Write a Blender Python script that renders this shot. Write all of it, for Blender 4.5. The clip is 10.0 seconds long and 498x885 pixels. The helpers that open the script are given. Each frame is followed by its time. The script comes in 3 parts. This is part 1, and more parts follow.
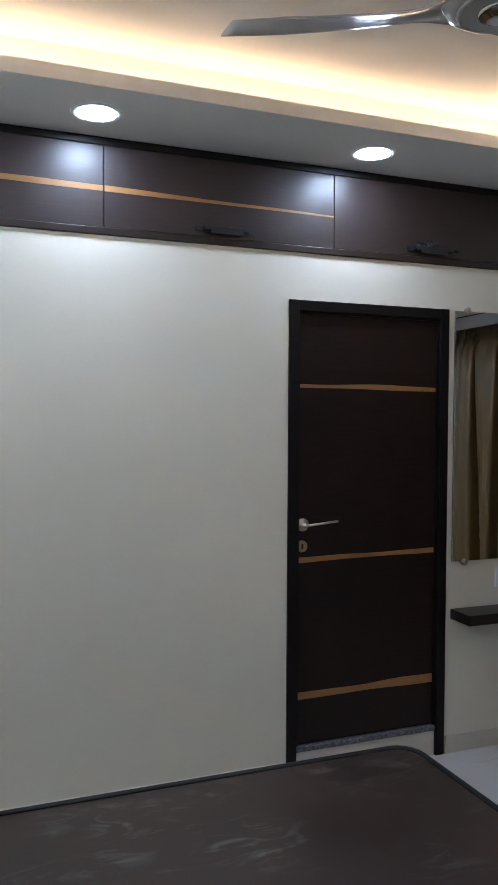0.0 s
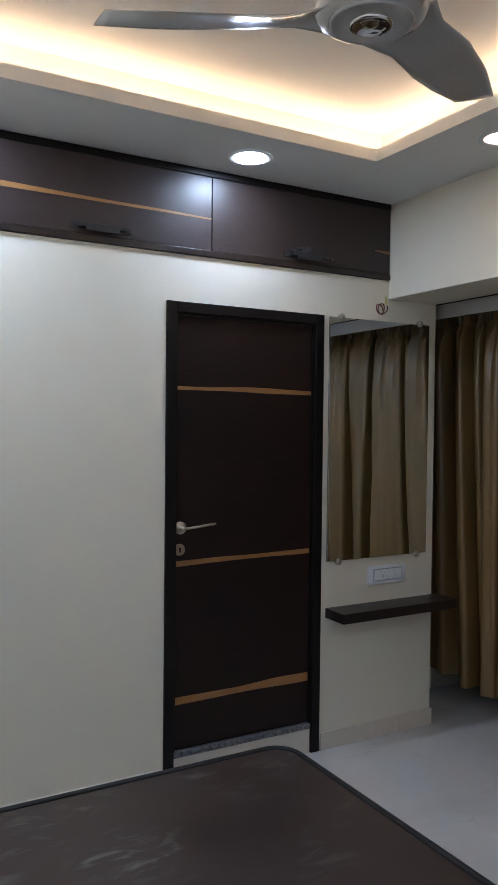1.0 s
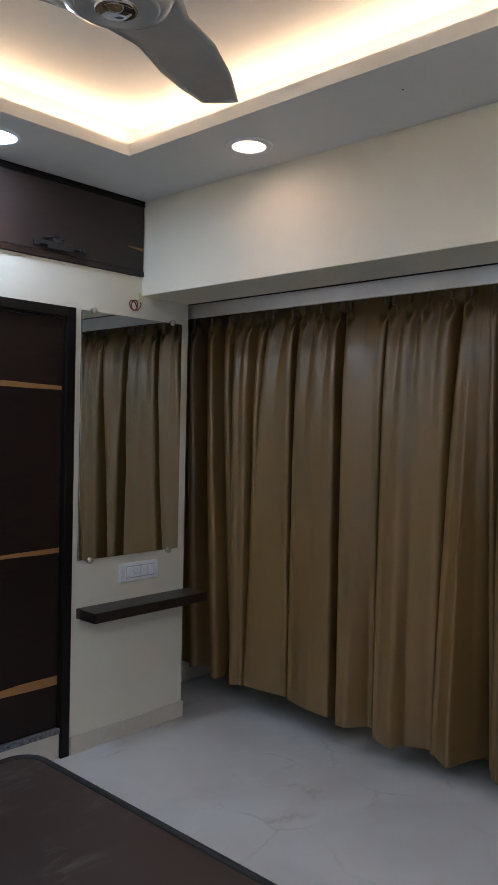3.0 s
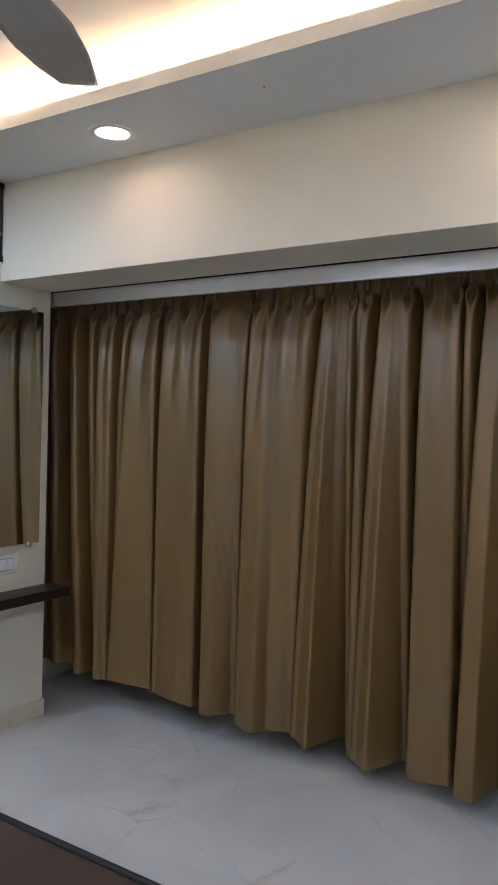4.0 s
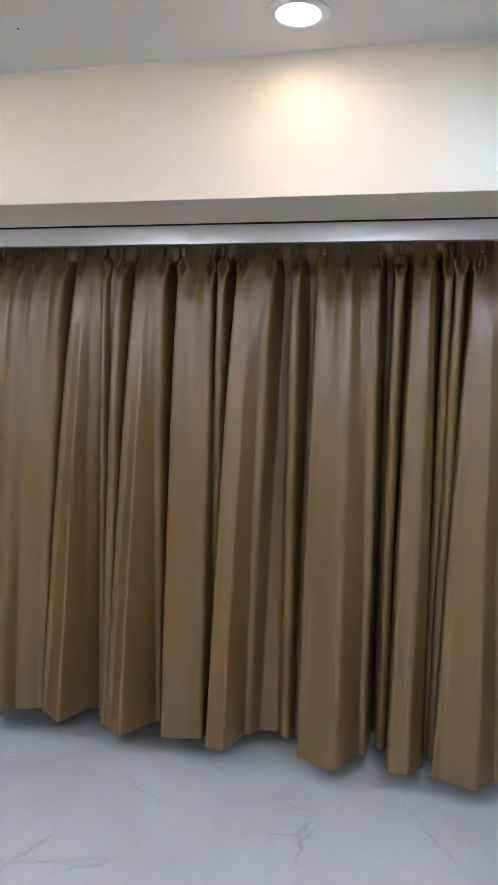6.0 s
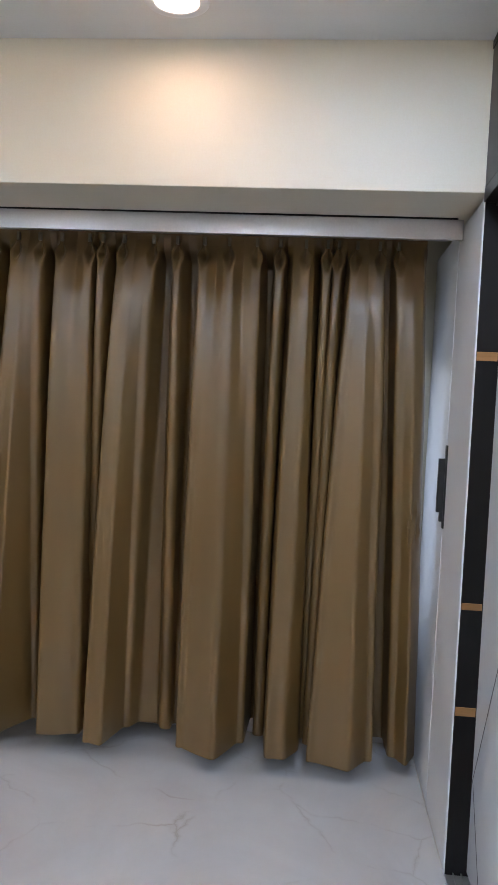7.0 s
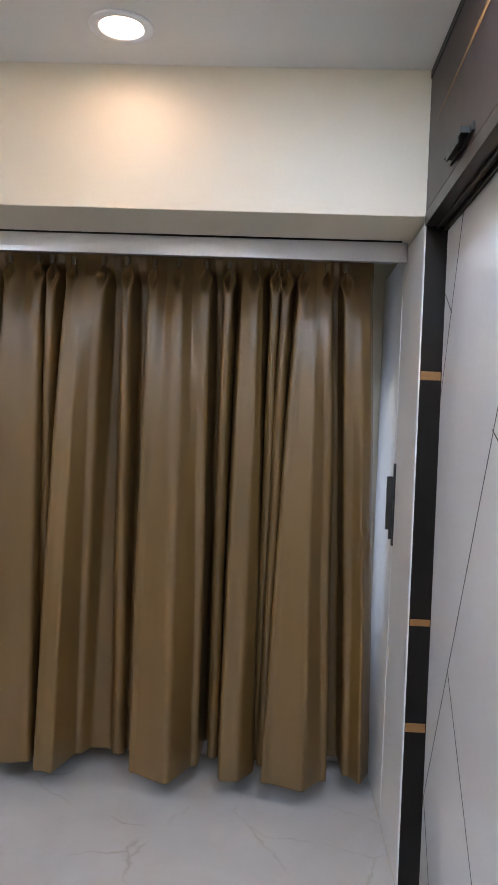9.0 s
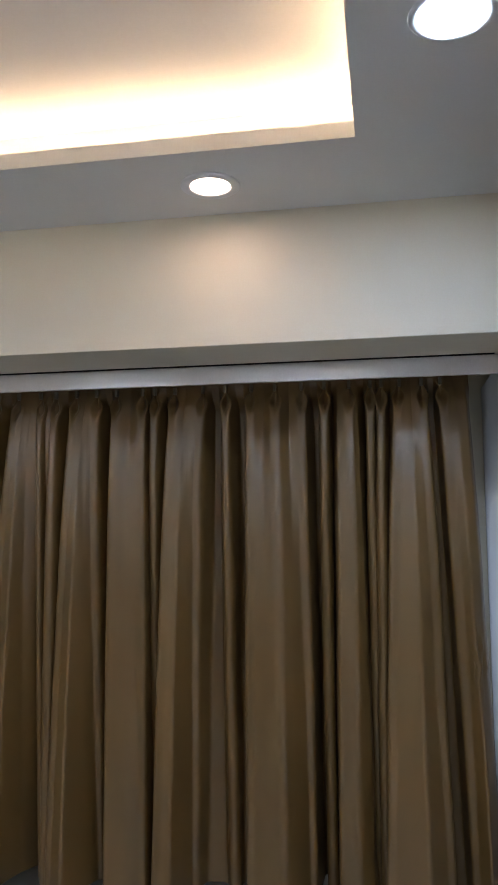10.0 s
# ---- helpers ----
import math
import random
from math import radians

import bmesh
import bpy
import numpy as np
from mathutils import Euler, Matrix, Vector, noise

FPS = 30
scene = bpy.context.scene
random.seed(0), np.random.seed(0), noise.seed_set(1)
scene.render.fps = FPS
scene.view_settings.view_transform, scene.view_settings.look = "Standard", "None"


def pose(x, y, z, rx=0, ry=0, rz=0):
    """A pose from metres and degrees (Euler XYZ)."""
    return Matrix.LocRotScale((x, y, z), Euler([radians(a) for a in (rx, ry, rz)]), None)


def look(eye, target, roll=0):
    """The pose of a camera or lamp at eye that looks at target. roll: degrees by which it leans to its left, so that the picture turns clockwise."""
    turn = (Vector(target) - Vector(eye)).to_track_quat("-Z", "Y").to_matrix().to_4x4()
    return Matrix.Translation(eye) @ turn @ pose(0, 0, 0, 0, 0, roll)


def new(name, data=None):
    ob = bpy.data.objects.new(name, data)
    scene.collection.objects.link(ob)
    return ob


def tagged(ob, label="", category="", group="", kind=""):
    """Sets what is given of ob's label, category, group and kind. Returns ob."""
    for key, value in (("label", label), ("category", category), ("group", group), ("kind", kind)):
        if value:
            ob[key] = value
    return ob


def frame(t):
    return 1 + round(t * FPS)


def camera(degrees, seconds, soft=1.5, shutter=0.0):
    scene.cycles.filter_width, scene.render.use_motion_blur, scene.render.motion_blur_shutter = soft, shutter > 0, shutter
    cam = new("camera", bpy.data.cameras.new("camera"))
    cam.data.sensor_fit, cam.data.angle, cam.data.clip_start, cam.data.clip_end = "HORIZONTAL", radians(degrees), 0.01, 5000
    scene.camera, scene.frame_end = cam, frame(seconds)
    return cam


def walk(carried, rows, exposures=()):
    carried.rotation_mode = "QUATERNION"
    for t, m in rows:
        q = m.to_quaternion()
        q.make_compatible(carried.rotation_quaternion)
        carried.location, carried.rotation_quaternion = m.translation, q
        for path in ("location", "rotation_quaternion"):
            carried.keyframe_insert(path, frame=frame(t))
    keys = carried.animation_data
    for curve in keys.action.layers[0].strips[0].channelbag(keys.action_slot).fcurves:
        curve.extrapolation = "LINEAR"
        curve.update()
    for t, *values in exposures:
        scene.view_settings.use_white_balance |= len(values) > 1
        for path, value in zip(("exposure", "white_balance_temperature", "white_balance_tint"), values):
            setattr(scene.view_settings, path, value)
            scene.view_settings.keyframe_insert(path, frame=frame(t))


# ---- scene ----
cam = camera(35.9, 10.0)
PATH = [
    (0, (1.057, -0.045, 1.588), (1.765, 1.824, 1.525), 0.3),
    (0.5, (1.064, -0.023, 1.591), (1.92, 1.783, 1.532), 0.5),
    (1, (1.078, -0.029, 1.582), (2.067, 1.709, 1.531), 0.6),
    (1.5, (1.103, -0.025, 1.594), (2.226, 1.629, 1.541), 0.8),
    (2, (1.115, -0.022, 1.59), (2.362, 1.54, 1.534), 1.0),
    (3.5, (1.118, -0.048, 1.55), (2.694, 1.183, 1.514), 1.4),
    (4, (1.126, -0.064, 1.544), (2.803, 1.024, 1.501), 1.6),
    (4.5, (1.089, -0.018, 1.525), (2.866, 0.898, 1.48), 1.4),
    (5, (1.077, -0.018, 1.511), (2.914, 0.769, 1.462), 1.7),
    (5.5, (1.065, 0.013, 1.498), (2.965, 0.635, 1.434), 1.8),
    (6, (1.086, 0.007, 1.495), (3.031, 0.469, 1.418), 2.1),
    (7.5, (1.093, -0.052, 1.506), (3.088, 0.049, 1.415), 2.9),
    (8, (1.086, -0.062, 1.511), (3.082, 0.019, 1.42), 2.9),
    (8.5, (1.085, -0.071, 1.504), (3.082, -0.001, 1.411), 2.9),
    (9, (1.084, -0.075, 1.5), (3.082, 0.007, 1.467), 2.3),
    (9.5, (1.076, -0.073, 1.544), (3.067, 0.098, 1.624), 0.7),
    (10, (1.045, -0.089, 1.605), (3.003, 0.261, 1.808), -0.4),
]
# the clip brightens as the lights leave its view
EXPOSURE = [(0.0, 0.57, 7650, 23), (2.0, 0.80, 7700, 23), (3.5, 0.88, 7750, 23), (4.0, 1.25, 7800, 23), (4.5, 1.50, 7900, 24), (5.5, 1.85, 7700, 24), (6.0, 1.90, 7650, 24),
            (7.5, 1.53, 8350, 26), (8.5, 1.65, 8600, 26), (9.0, 1.56, 8600, 27), (9.5, 1.50, 8550, 28), (10.0, 1.08, 8000, 24)]
walk(cam, [(t, look(eye, target, roll)) for t, eye, target, roll in PATH], EXPOSURE)

# ---- light ----
world = bpy.data.worlds.new("dusk")
scene.world = world
world.use_nodes = True
wn = world.node_tree.nodes
sky = wn.new("ShaderNodeTexSky")
sky.sky_type = 'NISHITA'
sky.sun_disc = False
sky.sun_elevation = radians(22)
sky.sun_rotation = radians(270)
wn["Background"].inputs["Strength"].default_value = 0.15
world.node_tree.links.new(sky.outputs["Color"], wn["Background"].inputs["Color"])

# dusk light in the opening of the window behind the curtains
dusk = bpy.data.lights.new("window_daylight", "AREA")
dusk.shape, dusk.size, dusk.size_y = "RECTANGLE", 0.92, 1.05
dusk.color, dusk.energy = (0.36, 0.62, 1.0), 2.0
window_daylight = new("window_daylight", dusk)
window_daylight.matrix_world = look((4.63, 0.04, 1.16), (4.0, 0.04, 1.10))

COOL = (0.42, 0.67, 1.0)      # cool white downlights
NEUTRAL = (1.0, 0.85, 0.77)   # warmer downlights on the window side
WARM = (1.0, 0.81, 0.59)      # cove strip
LAMP = 120.0
SOFT_LAMP = 15.5
STRIP = 14.0


# ---- materials ----
def nodes_of(name):
    m = bpy.data.materials.new(name)
    m.use_nodes = True
    return m, m.node_tree.nodes, m.node_tree.links


def coords(n, l, scale=(1, 1, 1)):
    tc = n.new("ShaderNodeTexCoord")
    mp = n.new("ShaderNodeMapping")
    mp.inputs["Scale"].default_value = scale
    l.new(tc.outputs["Object"], mp.inputs["Vector"])
    return mp.outputs["Vector"]


def noise_tex(n, l, vec, scale, detail=4.0, rough=0.55, distort=0.0):
    t = n.new("ShaderNodeTexNoise")
    t.inputs["Scale"].default_value = scale
    t.inputs["Detail"].default_value = detail
    t.inputs["Roughness"].default_value = rough
    t.inputs["Distortion"].default_value = distort
    l.new(vec, t.inputs["Vector"])
    return t.outputs["Fac"]


def ramp(n, l, fac, stops):
    r = n.new("ShaderNodeValToRGB")
    e = r.color_ramp.elements
    while len(e) < len(stops):
        e.new(0.5)
    for k, (pos, col) in zip(e, stops):
        k.position, k.color = pos, (*col, 1)
    l.new(fac, r.inputs["Fac"])
    return r.outputs["Color"]


def mix(n, l, fac, a, b, kind="MIX"):
    m = n.new("ShaderNodeMix")
    m.data_type, m.blend_type = "RGBA", kind
    for sock, v in ((m.inputs["Factor"], fac), (m.inputs["A"], a), (m.inputs["B"], b)):
        if isinstance(v, (int, float)):
            sock.default_value = v
        elif isinstance(v, tuple):
            sock.default_value = (*v, 1)
        else:
            l.new(v, sock)
    return m.outputs["Result"]


def value_range(n, l, fac, lo, hi):
    m = n.new("ShaderNodeMath")
    m.operation, m.use_clamp = "MULTIPLY_ADD", True
    m.inputs[1].default_value, m.inputs[2].default_value = (hi - lo) * 1.6, lo - (hi - lo) * 0.3
    l.new(fac, m.inputs[0])
    return m.outputs["Value"]


def bump(n, l, height, strength, distance, b):
    k = n.new("ShaderNodeBump")
    k.inputs["Strength"].default_value = strength
    k.inputs["Distance"].default_value = distance
    l.new(height, k.inputs["Height"])
    l.new(k.outputs["Normal"], b.inputs["Normal"])


def surface(name, c1, c2, rough=(0.4, 0.6), scale=3.0, fine=80.0, relief=0.15, depth=0.001, metal=0.0, stretch=(1, 1, 1), spec=0.5, coat=0.0):
    """Two tones at a large scale, fine relief, uneven gloss."""
    m, n, l = nodes_of(name)
    b = n["Principled BSDF"]
    v = coords(n, l, stretch)
    big = noise_tex(n, l, v, scale)
    small = noise_tex(n, l, v, fine, 3)
    base = ramp(n, l, big, ((0.3, c1), (0.7, c2)))
    l.new(mix(n, l, 0.10, base, small, "OVERLAY"), b.inputs["Base Color"])
    l.new(value_range(n, l, big, rough[0], rough[1]), b.inputs["Roughness"])
    b.inputs["Metallic"].default_value = metal
    b.inputs["Specular IOR Level"].default_value = spec
    b.inputs["Coat Weight"].default_value = coat
    bump(n, l, small, relief, depth, b)
    return m


def glow(name, colour, strength):
    m, n, l = nodes_of(name)
    e = n.new("ShaderNodeEmission")
    e.inputs["Color"].default_value = (*colour, 1)
    e.inputs["Strength"].default_value = strength
    l.new(e.outputs["Emission"], n["Material Output"].inputs["Surface"])
    return m


PAINT = surface("wall_paint", (0.72, 0.655, 0.53), (0.77, 0.705, 0.58), (0.45, 0.6), 1.3, 160, 0.012, 0.0005)
CEIL = surface("ceiling_paint", (0.70, 0.695, 0.675), (0.75, 0.745, 0.72), (0.7, 0.85), 1.1, 140, 0.012, 0.0005)
RISER = surface("cream_tile", (0.60, 0.53, 0.44), (0.68, 0.61, 0.52), (0.30, 0.38), 3.0, 60, 0.05, 0.0005)
GRANITE = surface("granite", (0.03, 0.03, 0.033), (0.22, 0.22, 0.23), (0.32, 0.45), 70, 160, 0.2, 0.0008)
BLACK = surface("black_metal", (0.010, 0.010, 0.011), (0.018, 0.018, 0.019), (0.35, 0.5), 20, 200, 0.1, 0.0003)
STEEL = surface("satin_steel", (0.46, 0.395, 0.31), (0.58, 0.505, 0.41), (0.29, 0.36), 30, 300, 0.05, 0.0002, 1.0)
BRONZE = surface("antique_steel", (0.36, 0.29, 0.19), (0.46, 0.38, 0.26), (0.31, 0.40), 30, 300, 0.05, 0.0002, 1.0)
CHROME = surface("chrome", (0.75, 0.75, 0.75), (0.82, 0.82, 0.82), (0.05, 0.1), 20, 200, 0.0, 0.0001, 1.0)
ALU = surface("aluminium", (0.52, 0.52, 0.53), (0.62, 0.62, 0.63), (0.31, 0.42), 20, 300, 0.05, 0.0003, 0.9, (1, 0.05, 1))
TRACK = surface("dark_anodised_aluminium", (0.045, 0.040, 0.038), (0.065, 0.058, 0.055), (0.35, 0.45), 20, 300, 0.05, 0.0003, 0.6)
FRAMEGREY = surface("grey_plastic", (0.34, 0.345, 0.35), (0.40, 0.405, 0.41), (0.35, 0.45), 20, 200, 0.04, 0.0003)
FASCIA = surface("satin_grey_laminate", (0.50, 0.475, 0.485), (0.56, 0.535, 0.545), (0.295, 0.315), 5, 120, 0.0, 0.0004, 0.85)
TAB = surface("pleat_tab_cloth", (0.17, 0.14, 0.105), (0.23, 0.19, 0.145), (0.4, 0.5), 30, 200, 0.05, 0.0003)
PLASTIC = surface("white_plastic", (0.74, 0.75, 0.76), (0.80, 0.81, 0.82), (0.31, 0.4), 8, 150, 0.04, 0.0003)
FAN = surface("silver_grey_paint", (0.50, 0.475, 0.44), (0.56, 0.535, 0.50), (0.16, 0.22), 6, 150, 0.0, 0.0003, 0.12, coat=0.5)
GLOSSWHITE = surface("white_lacquered_glass", (0.70, 0.71, 0.72), (0.76, 0.77, 0.78), (0.07, 0.14), 2.0, 60, 0.02, 0.0003)
PANELWHITE = surface("white_laminate", (0.66, 0.65, 0.64), (0.72, 0.71, 0.70), (0.46, 0.55), 2.5, 120, 0.05, 0.0004)
WINDOWWHITE = surface("white_aluminium", (0.70, 0.71, 0.72), (0.76, 0.77, 0.78), (0.35, 0.5), 4, 120, 0.04, 0.0004)
RED = surface("red_cable", (0.13, 0.02, 0.02), (0.18, 0.03, 0.027), (0.35, 0.5), 30, 200, 0.05, 0.0003)
YELLOW = surface("yellow_cable", (0.55, 0.50, 0.05), (0.62, 0.56, 0.08), (0.35, 0.5), 30, 200, 0.05, 0.0003)
BEADING = surface("black_beading", (0.009, 0.008, 0.008), (0.017, 0.015, 0.015), (0.5, 0.65), 9, 120, 0.1, 0.0005, spec=0.3)
LAMP_COOL = glow("cool_lamp", COOL, LAMP)
LAMP_NEUTRAL = glow("neutral_lamp", NEUTRAL, SOFT_LAMP)
LED = glow("led_strip", WARM, STRIP)


def veneer(name, dark, light, stretch, rough, coat=0.0, streak=0.5, spec=0.5):
    """Dark streaky laminate; the grain runs along the axis with the small stretch."""
    m, n, l = nodes_of(name)
    b = n["Principled BSDF"]
    v = coords(n, l, stretch)
    grain = noise_tex(n, l, v, 9.0, 6, 0.62, 0.4)
    broad = noise_tex(n, l, coords(n, l, (0.8, 0.8, 0.8)), 2.2, 3)
    col = ramp(n, l, grain, ((0.30, dark), (0.72, light)))
    l.new(mix(n, l, streak, col, ramp(n, l, broad, ((0.3, dark), (0.75, light)))), b.inputs["Base Color"])
    smudge = noise_tex(n, l, coords(n, l), 6.0, 5, 0.6, 0.6)
    l.new(value_range(n, l, smudge, rough[0], rough[1]), b.inputs["Roughness"])
    b.inputs["Coat Weight"].default_value = coat
    b.inputs["Specular IOR Level"].default_value = spec
    bump(n, l, grain, 0.06, 0.0006, b)
    return m


DARKWOOD = veneer("dark_laminate", (0.011, 0.0062, 0.0050), (0.026, 0.0135, 0.0100), (1.0, 1.0, 14.0), (0.31, 0.40))
DOORWOOD = veneer("door_laminate", (0.0085, 0.0048, 0.0040), (0.028, 0.0105, 0.0075), (1.0, 1.0, 14.0), (0.36, 0.5), spec=0.25)
LOFTWOOD = veneer("loft_laminate", (0.019, 0.0110, 0.0105), (0.044, 0.0240, 0.0200), (1.0, 1.0, 14.0), (0.39, 0.45))
FRAMEWOOD = veneer("frame_laminate", (0.0045, 0.0031, 0.0029), (0.009, 0.0055, 0.0046), (14.0, 14.0, 1.0), (0.34, 0.46), spec=0.25)
INLAY = veneer("oak_inlay", (0.24, 0.098, 0.030), (0.42, 0.195, 0.066), (1.0, 1.0, 10.0), (0.35, 0.5))


def bed_leatherette():
    m, n, l = nodes_of("brown_leatherette")
    b = n["Principled BSDF"]
    v = coords(n, l)
    base = ramp(n, l, noise_tex(n, l, v, 2.0), ((0.3, (0.036, 0.0205, 0.0165)), (0.7, (0.058, 0.0340, 0.0270))))
    smear = ramp(n, l, noise_tex(n, l, coords(n, l, (1, 2.4, 1)), 5.0, 5, 0.62, 1.8), ((0.50, (0, 0, 0)), (0.70, (0.9, 0.9, 0.9))))
    where = ramp(n, l, noise_tex(n, l, v, 3.1, 2), ((0.44, (0, 0, 0)), (0.60, (0.95, 0.95, 0.95))))
    dust = mix(n, l, 1.0, smear, where, "MULTIPLY")
    l.new(mix(n, l, dust, base, (0.16, 0.145, 0.13)), b.inputs["Base Color"])
    l.new(value_range(n, l, noise_tex(n, l, v, 4.0, 6), 0.30, 0.52), b.inputs["Roughness"])
    b.inputs["Specular IOR Level"].default_value = 0.42
    vo = n.new("ShaderNodeTexVoronoi")
    vo.inputs["Scale"].default_value = 420
    l.new(v, vo.inputs["Vector"])
    bump(n, l, vo.outputs["Distance"], 0.10, 0.0006, b)
    return m


def marble():
    m, n, l = nodes_of("polished_marble_tile")
    b = n["Principled BSDF"]
    v = coords(n, l)
    base = ramp(n, l, noise_tex(n, l, v, 1.4, 6, 0.6, 0.8), ((0.30, (0.515, 0.485, 0.46)), (0.55, (0.585, 0.555, 0.53)), (0.75, (0.63, 0.605, 0.58))))
    # thin wandering cracks: the edges of large warped cells
    wob = n.new("ShaderNodeTexNoise")
    wob.inputs["Scale"].default_value, wob.inputs["Detail"].default_value = 2.6, 7.0
    l.new(v, wob.inputs["Vector"])
    shift = mix(n, l, 0.16, v, wob.outputs["Color"], "LINEAR_LIGHT")
    cell = n.new("ShaderNodeTexVoronoi")
    cell.feature = "DISTANCE_TO_EDGE"
    cell.inputs["Scale"].default_value = 2.1
    l.new(shift, cell.inputs["Vector"])
    vein = ramp(n, l, cell.outputs["Distance"], ((0.0, (1, 1, 1)), (0.006, (0.5, 0.5, 0.5)), (0.024, (0, 0, 0))))
    fade = ramp(n, l, noise_tex(n, l, v, 3.4, 4), ((0.46, (0, 0, 0)), (0.66, (0.70, 0.70, 0.70))))
    amount = mix(n, l, 1.0, vein, fade, "MULTIPLY")
    l.new(mix(n, l, amount, base, (0.40, 0.345, 0.285)), b.inputs["Base Color"])
    l.new(value_range(n, l, noise_tex(n, l, v, 3.0, 5), 0.10, 0.24), b.inputs["Roughness"])
    bump(n, l, noise_tex(n, l, v, 2.0, 2), 0.03, 0.002, b)
    return m


def satin():
    m, n, l = nodes_of("olive_brown_satin")
    b = n["Principled BSDF"]
    v = coords(n, l, (1, 1, 0.12))
    tone = noise_tex(n, l, v, 5.0, 4)
    l.new(ramp(n, l, tone, ((0.3, (0.160, 0.0835, 0.0235)), (0.7, (0.198, 0.1065, 0.0330)))), b.inputs["Base Color"])
    l.new(value_range(n, l, noise_tex(n, l, coords(n, l), 7.0, 4), 0.37, 0.42), b.inputs["Roughness"])
    b.inputs["IOR"].default_value = 1.72
    b.inputs["Specular IOR Level"].default_value = 0.5
    crease = noise_tex(n, l, coords(n, l, (1, 1, 0.6)), 7.0, 3, 0.5, 0.4)
    weave = noise_tex(n, l, coords(n, l, (1, 1, 0.5)), 420.0, 2)
    both = n.new("ShaderNodeMath")
    both.operation = "MULTIPLY_ADD"
    both.inputs[1].default_value = 0.06
    l.new(weave, both.inputs[0])
    l.new(crease, both.inputs[2])
    bump(n, l, both.outputs["Value"], 0.12, 0.003, b)
    return m


def clear_glass():
    m, n, l = nodes_of("window_glass")
    b = n["Principled BSDF"]
    b.inputs["Base Color"].default_value = (0.95, 0.97, 1, 1)
    b.inputs["Roughness"].default_value = 0.02
    b.inputs["Transmission Weight"].default_value = 1.0
    b.inputs["IOR"].default_value = 1.45
    return m


def mirror_glass():
    m, n, l = nodes_of("mirror_silver")
    b = n["Principled BSDF"]
    b.inputs["Base Color"].default_value = (0.80, 0.84, 0.80, 1)
    b.inputs["Metallic"].default_value = 1.0
    l.new(value_range(n, l, noise_tex(n, l, coords(n, l), 4, 4), 0.0, 0.03), b.inputs["Roughness"])
    return m


BED = bed_leatherette()
FLOOR = marble()
CURTAIN = satin()
GLASS = clear_glass()
MIRROR = mirror_glass()


# ---- mesh helpers ----
ORIGIN = {}


def box(bm, x0, x1, y0, y1, z0, z1, bevel=0.0, seg=2):
    made = bmesh.ops.create_cube(bm, size=1.0)["verts"]
    bmesh.ops.scale(bm, vec=(x1 - x0, y1 - y0, z1 - z0), verts=made)
    bmesh.ops.translate(bm, vec=((x0 + x1) / 2, (y0 + y1) / 2, (z0 + z1) / 2), verts=made)
    if bevel:
        edges = list({e for v in made for e in v.link_edges})
        bmesh.ops.bevel(bm, geom=edges, offset=bevel, segments=seg, profile=0.5, affect='EDGES')
    return bm


def boxes(*rows, bevel=0.0):
    bm = bmesh.new()
    for r in rows:
        box(bm, *r, bevel=bevel)
    return bm


def lathe(bm, profile, centre, axis="z", steps=32, capped=True):
    """Turns a profile of (radius, along) about an axis through centre."""
    rings = []
    for r, h in profile:
        ring = []
        for k in range(steps):
            a = 2 * math.pi * k / steps
            u, w = r * math.cos(a), r * math.sin(a)
            p = {"z": (u, w, h), "y": (u, h, w), "x": (h, u, w)}[axis]
            ring.append(bm.verts.new(Vector(centre) + Vector(p)))
        rings.append(ring)
    for a, b in zip(rings, rings[1:]):
        for k in range(steps):
            bm.faces.new((a[k], a[(k + 1) % steps], b[(k + 1) % steps], b[k]))
    for ring in (rings[0], rings[-1]) if capped else ():
        bm.faces.new(ring)
    bmesh.ops.recalc_face_normals(bm, faces=bm.faces)
    return bm


def tube(bm, path, radius, sides=8, closed=False):
    pts = [Vector(p) for p in path]
    rings = []
    for i, p in enumerate(pts):
        a = pts[i - 1] if (i or closed) else pts[i]
        b = pts[(i + 1) % len(pts)] if (i + 1 < len(pts) or closed) else pts[i]
        d = (b - a).normalized()
        side = d.cross(Vector((0.31, 0.17, 0.93))).normalized()
        up = side.cross(d)
        rings.append([bm.verts.new(p + radius * (math.cos(t) * side + math.sin(t) * up))
                      for t in (2 * math.pi * k / sides for k in range(sides))])
    pairs = list(zip(rings, rings[1:])) + ([(rings[-1], rings[0])] if closed else [])
    for a, b in pairs:
        for k in range(sides):
            bm.faces.new((a[k], a[(k + 1) % sides], b[(k + 1) % sides], b[k]))
    if not closed:
        bm.faces.new(rings[0])
        bm.faces.new(rings[-1])
    bmesh.ops.recalc_face_normals(bm, faces=bm.faces)
    return bm


def mesh_of(name, bm, material, smooth=False):
    me = bpy.data.meshes.new(name)
    bm.to_mesh(me)
    bm.free()
    me.materials.append(material)
    if smooth:
        for p in me.polygons:
            p.use_smooth = True
    return me


def solid(name, bm, material, label, category, kind="structure", smooth=False, group=""):
    """A top-level object of one mesh, built in world places."""
    return tagged(new(name, mesh_of(name, bm, material, smooth)), label, category, group, kind)


def thing(name, base, label, category, group="", kind=""):
    ob = new(name)
    ob.empty_display_size = 0.1
    ob.location = base
    ORIGIN[ob] = Vector(base)
    return tagged(ob, label, category, group, kind)


